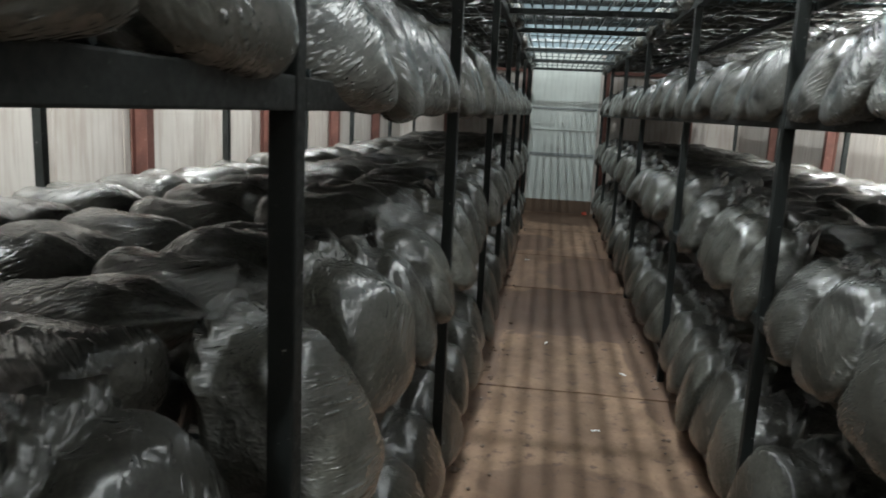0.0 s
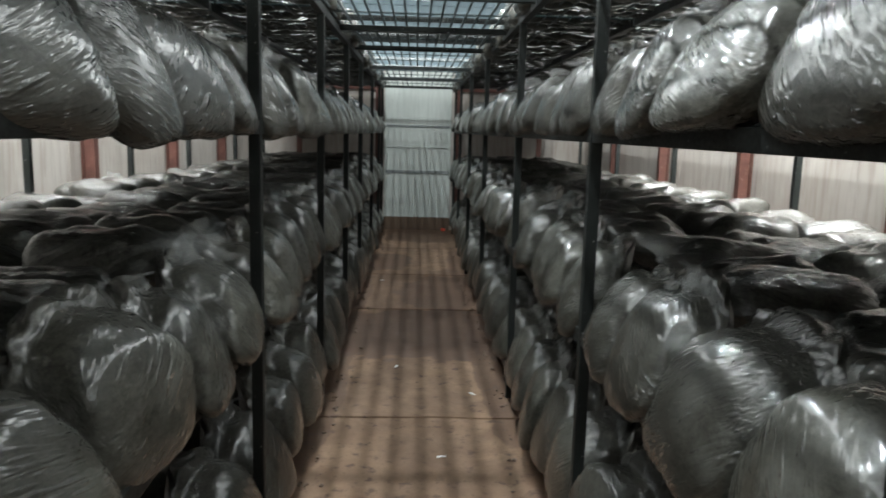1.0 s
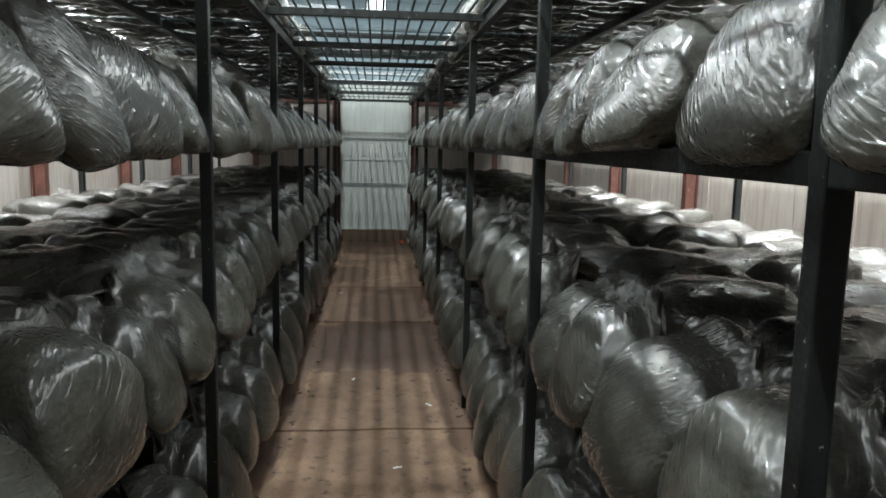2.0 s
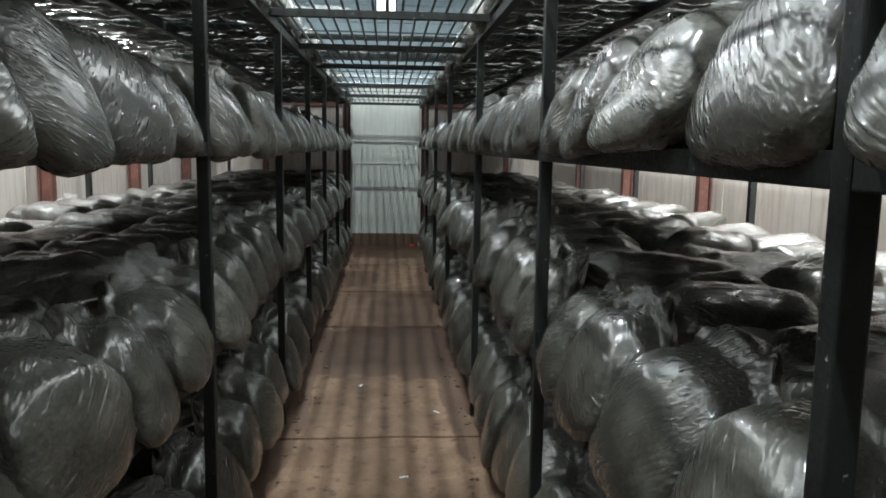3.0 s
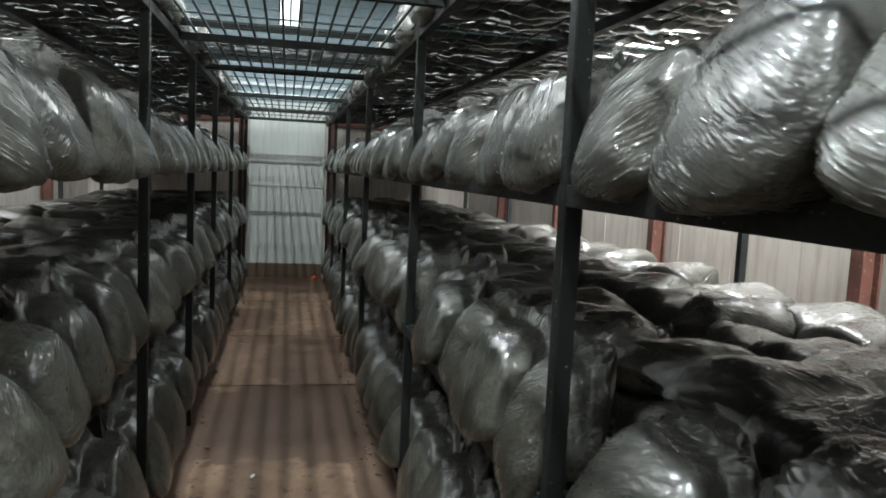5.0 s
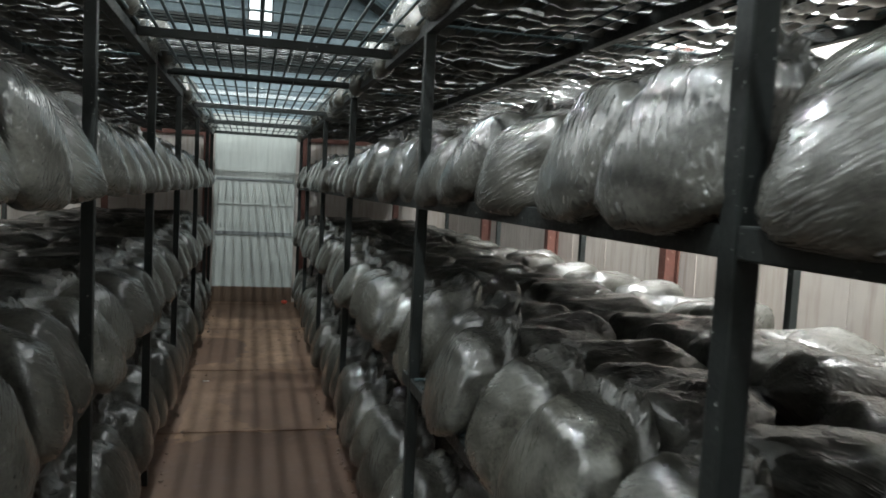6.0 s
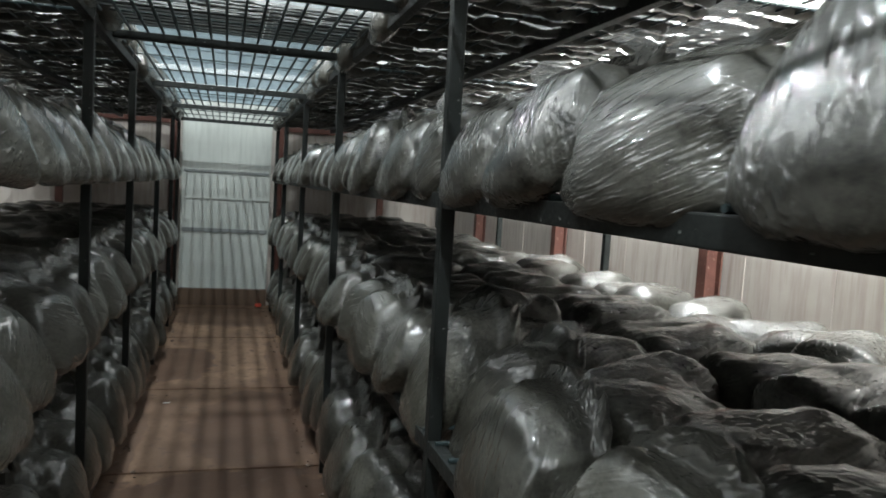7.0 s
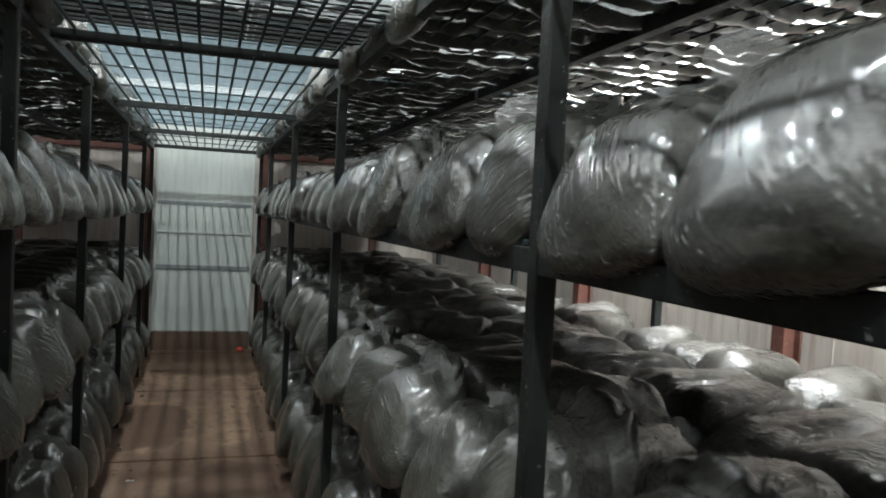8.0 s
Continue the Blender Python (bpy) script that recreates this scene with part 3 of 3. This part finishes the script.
def log_shape(seed, around, along):
    """A filled bag lying flat along x, slack film on top, drawn in towards its tied end."""
    rng = random.Random(seed)
    off = Vector((rng.uniform(-50, 50), rng.uniform(-50, 50), rng.uniform(-50, 50)))
    long, wide, tall = rng.uniform(0.40, 0.46), rng.uniform(0.115, 0.140), rng.uniform(0.145, 0.18)
    phase, folds = rng.uniform(0, 6.28), rng.randint(6, 9)
    bend = rng.uniform(-0.03, 0.03)
    twist = rng.uniform(-0.5, 0.5)
    bm = bmesh.new()
    film = bm.verts.layers.float_vector.new("film")
    rings = []
    for i in range(along + 1):
        u = i / along
        if u < 0.18:
            p = max(0.0, 1 - (1 - u / 0.18) ** 2.4) ** 0.5
        elif u < 0.7:
            p = 1.0
        else:
            p = 1.0 - 0.85 * ((u - 0.7) / 0.3) ** 1.4
        ring = []
        for k in range(around):
            a = 2 * math.pi * k / around
            cy, cz = math.cos(a), math.sin(a)
            gather = 0.10 * max(0.0, (u - 0.55) / 0.45)
            r = p * (1 + gather * math.sin(folds * a + phase))
            q = Vector((u * long, wide * r * math.copysign(abs(cy) ** 0.9, cy), tall / 2 * r * math.copysign(abs(cz) ** 0.8, cz)))
            q += Vector((0.3, 0.8, 1)) * 0.014 * noise.noise(q * 7 + off) * (0.3 + 0.7 * p)
            ridge = max(0.0, 1 - abs(noise.noise(Vector((q.x * 5, q.y * 16, q.z * 12)) + off)) * 4)
            q += Vector((0, cy, cz)) * 0.004 * ridge * p
            q += Vector((0, cy, cz)) * 0.006 * max(0.0, 0.5 - abs(noise.noise(Vector((q.x * 14, q.y * 30, q.z * 22)) - off)) * 2.5) * p
            q.y += bend * math.sin(3.1 * u)
            q.z += tall / 2
            v = bm.verts.new(q)
            v[film] = pull(Vector((q.z, q.y, q.x)), twist)
            ring.append(v)
        rings.append(ring)
    for ra, rb in zip(rings, rings[1:]):
        for k in range(around):
            bm.faces.new((ra[k], ra[(k + 1) % around], rb[(k + 1) % around], rb[k]))
    tip = sum((v.co for v in rings[-1]), Vector()) / around
    bm.faces.new(rings[-1])
    bmesh.ops.remove_doubles(bm, verts=rings[0], dist=0.003)
    bmesh.ops.recalc_face_normals(bm, faces=bm.faces)
    return bm, tip


def knot_shape(seed, tip):
    """The film wound and knotted round the neck: a lumpy ring."""
    off = Vector((seed * 1.7, 3.1, seed))
    bm = bmesh.new()
    rings = []
    for i in range(12):
        a = 2 * math.pi * i / 12
        ring = []
        for k in range(6):
            b = 2 * math.pi * k / 6
            thick = 0.009 * (1 + 0.5 * noise.noise(Vector((math.cos(a), math.sin(a), b)) * 2 + off))
            r = 0.016 + thick * math.cos(b)
            ring.append(bm.verts.new(tip + Vector((r * math.cos(a), r * math.sin(a), thick * math.sin(b) + 0.004 * math.sin(2 * a + seed)))))
        rings.append(ring)
    for i in range(12):
        ra, rb = rings[i], rings[(i + 1) % 12]
        for k in range(6):
            bm.faces.new((ra[k], rb[k], rb[(k + 1) % 6], ra[(k + 1) % 6]))
    return bm


def neck_shape(seed, around, steps, tip, big=1.0):
    """The loose gathered film beyond the tie: a ruffled fan that flops over, from the bag's neck."""
    rng = random.Random(seed)
    off = Vector((rng.uniform(-50, 50), rng.uniform(-50, 50), 0))
    lean = Vector((rng.uniform(-1.6, 0.5), rng.uniform(-1.1, 1.1), rng.uniform(0.5, 1.1))).normalized()
    turn = lean.to_track_quat("Z", "Y").to_matrix()
    flat, size, flop = rng.uniform(0.2, 0.6), big * rng.uniform(0.06, 0.125), rng.uniform(0.02, 0.08)
    lobes = rng.randint(2, 5)
    bm = bmesh.new()
    rings = []
    for i in range(steps + 1):
        u = i / steps
        ring = []
        for k in range(around):
            a = 2 * math.pi * k / around
            r = 0.013 + size * 0.6 * u ** 1.2 * (1 + 0.4 * math.sin(lobes * a + 3 * u) + 0.6 * noise.noise(Vector((math.cos(a) * 2, math.sin(a) * 2, u)) + off))
            h = size * 1.1 * u * (1 + 0.5 * noise.noise(Vector((math.cos(a) * 1.5, math.sin(a) * 1.5, u + 4)) + off))
            q = turn @ Vector((r * math.cos(a), flat * r * math.sin(a), h - 0.012))
            q.z -= flop * u * u
            ring.append(bm.verts.new(q + tip))
        rings.append(ring)
    for ra, rb in zip(rings, rings[1:]):
        for k in range(around):
            bm.faces.new((ra[k], ra[(k + 1) % around], rb[(k + 1) % around], rb[k]))
    return bm


BODIES, NECKS, KNOTS, FAR_BODIES, FAR_NECKS = [], [], [], [], []
for i in range(16):
    shape, tip = bag_shape(i, 48, 34)
    BODIES.append(mesh_of("grow_bag", shape, FILM, True))
    NECKS.append(mesh_of("tied_neck", neck_shape(100 + i, 26, 7, tip), LOOSE, True))
    KNOTS.append(mesh_of("knot", knot_shape(i, tip), LOOSE, True))
LOGS, LOG_NECKS, LOG_KNOTS = [], [], []
for i in range(10):
    shape, tip = log_shape(70 + i, 46, 32)
    LOGS.append(mesh_of("grow_bag", shape, FILM, True))
    LOG_NECKS.append(mesh_of("tied_neck", neck_shape(170 + i, 30, 8, tip, 1.1), LOOSE, True))
    LOG_KNOTS.append(mesh_of("knot", knot_shape(40 + i, tip), LOOSE, True))
for i in range(12):
    shape, tip = log_shape(50 + i, 26, 15)
    FAR_BODIES.append(mesh_of("far_bag", shape, FILM, True))
    FAR_NECKS.append(mesh_of("far_neck", neck_shape(150 + i, 18, 5, tip, 0.95), LOOSE, True))
for i in range(6):
    shape, tip = bag_shape(30 + i, 24, 16, 0.45)
    FAR_BODIES.append(mesh_of("far_bag", shape, FILM, True))
    FAR_NECKS.append(mesh_of("far_neck", neck_shape(160 + i, 12, 4, tip), LOOSE, True))

rng = random.Random(5)
heap = {}


def lay(side, level, x, y, z, near, flat, thick=1.0, span=0.0):
    """One bag, foot towards the aisle or, where it lies flat behind, either way round; span: the room it fills along the shelf."""
    s = 1 if side == "r" else -1
    turn = rng.gauss(0, 6 if span else 11) + (0 if s > 0 else 180)
    size = (rng.uniform(0.92, 1.08), rng.uniform(0.92, 1.06), rng.uniform(0.88, 1.06) * thick)
    if span:
        size = (size[0], min(1.40, max(0.86, span / 0.285)), size[2])
    if flat:
        turn += rng.gauss(0, 9)
        if rng.random() < 0.5:
            turn += 180
            x += s * 0.42
    m = pose(x + s * rng.gauss(0.0, 0.012 if span else 0.030), y + rng.gauss(0, 0.0 if span else 0.016), z, rng.gauss(0, 4) if flat else 0, rng.gauss(0, 3), turn) @ Matrix.Diagonal((*size, 1))
    if near:
        bodies, necks = (LOGS, LOG_NECKS) if flat else (BODIES, NECKS)
        i = rng.randrange(len(bodies))
        if not flat:
            if level > 0:
                kinds = ((0,) if y < 1.3 else (1,)) if (side, level) == ("l", 2) else (1, 2, 3) if level == 1 else (2, 3)
                while i % 4 not in kinds:
                    i = rng.randrange(len(bodies))
        ob = new("grow_bag", bodies[i])
        ob.matrix_basis = m
        label = "clear plastic grow bag of grey-brown substrate lying flat on shelf" if flat else "tied clear plastic grow bag of grey-brown substrate on the %s shelf" % ("bottom", "middle", "upper")[level]
        tagged(ob, label, "grow bag", "grow bags")
        neck = new("tied_neck", necks[i])
        neck.parent = ob
        knot = new("knot", (LOG_KNOTS if flat else KNOTS)[i])
        knot.parent = neck
    else:
        i = rng.randrange(12) if flat else 12 + rng.randrange(6)
        heap.setdefault((side, level), []).append((m, i, i))


# where one front bag ends and the next begins, bay by bay (side, shelf, bay's start)
SEAMS = {
    ("r", 2, -0.65): [-0.6, -0.28, 0.06, 0.40, 0.74, 1.06],
    ("r", 2, 1.10): [1.15, 1.55, 1.95, 2.33, 2.65],
    ("r", 2, 2.70): [2.74, 3.03, 3.36, 3.78, 4.16, 4.46],
    ("r", 2, 4.51): [4.56, 4.86, 5.17, 5.50, 5.82, 6.15, 6.50],
    ("r", 1, -0.65): [-0.6, -0.28, 0.06, 0.40, 0.72, 1.05],
    ("r", 1, 1.10): [1.14, 1.54, 1.91, 2.23, 2.65],
    ("r", 1, 2.70): [2.75, 3.08, 3.42, 3.81, 4.24, 4.47],
    ("r", 1, 4.51): [4.56, 4.88, 5.23, 5.60, 6.00, 6.40],
    ("l", 2, 1.09): [1.14, 1.56, 1.91, 2.36, 2.68],
    ("l", 2, 2.75): [2.80, 3.04, 3.30, 3.60, 3.92, 4.34],
    ("l", 2, 4.40): [4.45, 4.90, 5.22, 5.56, 5.80],
    ("l", 1, 1.09): [1.13, 1.54, 1.96, 2.28, 2.70],
    ("l", 1, 2.75): [2.80, 3.10, 3.44, 3.76, 4.08, 4.36],
    ("l", 1, 4.40): [4.46, 4.80, 5.20, 5.62, 5.82],
}
# bags that stand further in than their neighbours, by where they begin
SET_BACK = {("r", 1, 4.24): 0.10, ("r", 1, 4.56): 0.04, ("l", 1, 4.08): 0.05}
for side, posts in (("r", R_POSTS), ("l", L_POSTS)):
    s, front = (1, RX) if side == "r" else (-1, LX)
    for level in range(4):
        z = DECKS[level] + 0.002
        for y0, y1 in zip(posts, posts[1:]):
            ends = SEAMS.get((side, level, y0))
            if ends is None:
                n = round((y1 - y0 - 0.08) / 0.36)
                ends = [y0 + 0.04 + k * (y1 - y0 - 0.08) / n for k in range(n + 1)]
            for a, b in zip(ends, ends[1:]):
                near = level < 3 and b > 0.4
                lay(side, level, front + s * (0.06 + SET_BACK.get((side, level, a), 0.0)), (a + b) / 2, z, near, False, (1.02, 0.88, 0.82, 0.9)[level], b - a)
            pitch = 0.265 if level < 3 else 0.36
            n = round((y1 - y0) / pitch)
            for deep in range(3 if level < 3 else 2):
                for k in range(n):
                    y = y0 + (k + 0.5) * (y1 - y0) / n
                    x = front + s * (0.17 + deep * (0.38 if level == 2 else 0.42))
                    if level == 1:
                        lay(side, level, x, y, z, False, True)
                        near = (deep == 0 and 0.2 < y < 9.5) or (side == "r" and deep == 1 and 0.8 < y < 7.5)
                        lay(side, level, x + s * 0.03, y + 0.12, z + 0.115, near, True)
                    else:
                        lay(side, level, x, y, z, False, True, 1.5)


def puff(x, y, z, r, seed):
    """A blown-up knot of pale film on top of the bag beneath it."""
    off = Vector((seed * 3.7, 1.3, seed))
    bm = bmesh.new()
    bmesh.ops.create_uvsphere(bm, u_segments=22, v_segments=14, radius=r)
    for v in bm.verts:
        d = v.co.normalized()
        v.co += d * r * (0.35 * noise.noise(d * 2 + off) + 0.12 * noise.noise(d * 7 + off))
        v.co.z *= 0.75
    ob = part("puffed_knot", bm, LOOSE, None, "pale blown-up film knot", True)
    near = min((o for o in scene.objects if o.name.startswith("grow_bag") and o.get("group")), key=lambda o: (o.matrix_basis.translation - Vector((x, y, z - 0.25))).length)
    ob.parent = near
    ob.matrix_basis = near.matrix_basis.inverted() @ Matrix.Translation((x, y, z))


for i, (x, y, z, r) in enumerate(((-0.40, 4.63, 1.79, 0.055), (0.96, 3.62, 1.83, 0.045), (0.95, 4.25, 1.83, 0.05), (0.93, 4.95, 1.82, 0.06), (-0.42, 7.6, 1.80, 0.045), (0.95, 2.35, 1.83, 0.045))):
    puff(x, y, z, r, i)


def joined(name, items, sources, material):
    data = []
    for me in sources:
        co = np.empty(len(me.vertices) * 3)
        me.vertices.foreach_get("co", co)
        layer = np.zeros(len(me.vertices) * 3)
        if "film" in me.attributes:
            me.attributes["film"].data.foreach_get("vector", layer)
        data.append((co.reshape(-1, 3), [tuple(p.vertices) for p in me.polygons], layer))
    verts, faces, films, base = [], [], [], 0
    for m, i in items:
        co, polys, layer = data[i]
        films.append(layer + 0.37 * (len(films) % 90))
        a = np.array(m)
        verts.append(co @ a[:3, :3].T + a[:3, 3])
        faces += [tuple(v + base for v in p) for p in polys]
        base += len(co)
    me = bpy.data.meshes.new(name)
    me.from_pydata(np.concatenate(verts).tolist(), [], faces)
    me.attributes.new("film", "FLOAT_VECTOR", "POINT").data.foreach_set("vector", np.concatenate(films))
    me.materials.append(material)
    me.shade_smooth()
    return new(name, me)


for (side, level), items in heap.items():
    body = joined("grow_bags", [(m, i) for m, i, j in items], FAR_BODIES, FILM)
    tagged(body, "rows of clear plastic grow bags filling the shelf behind", "grow bags", kind="stuff")
    necks = joined("tied_necks", [(m, j) for m, i, j in items], FAR_NECKS, LOOSE)
    necks.parent = body
for me in FAR_BODIES + FAR_NECKS:
    bpy.data.meshes.remove(me)
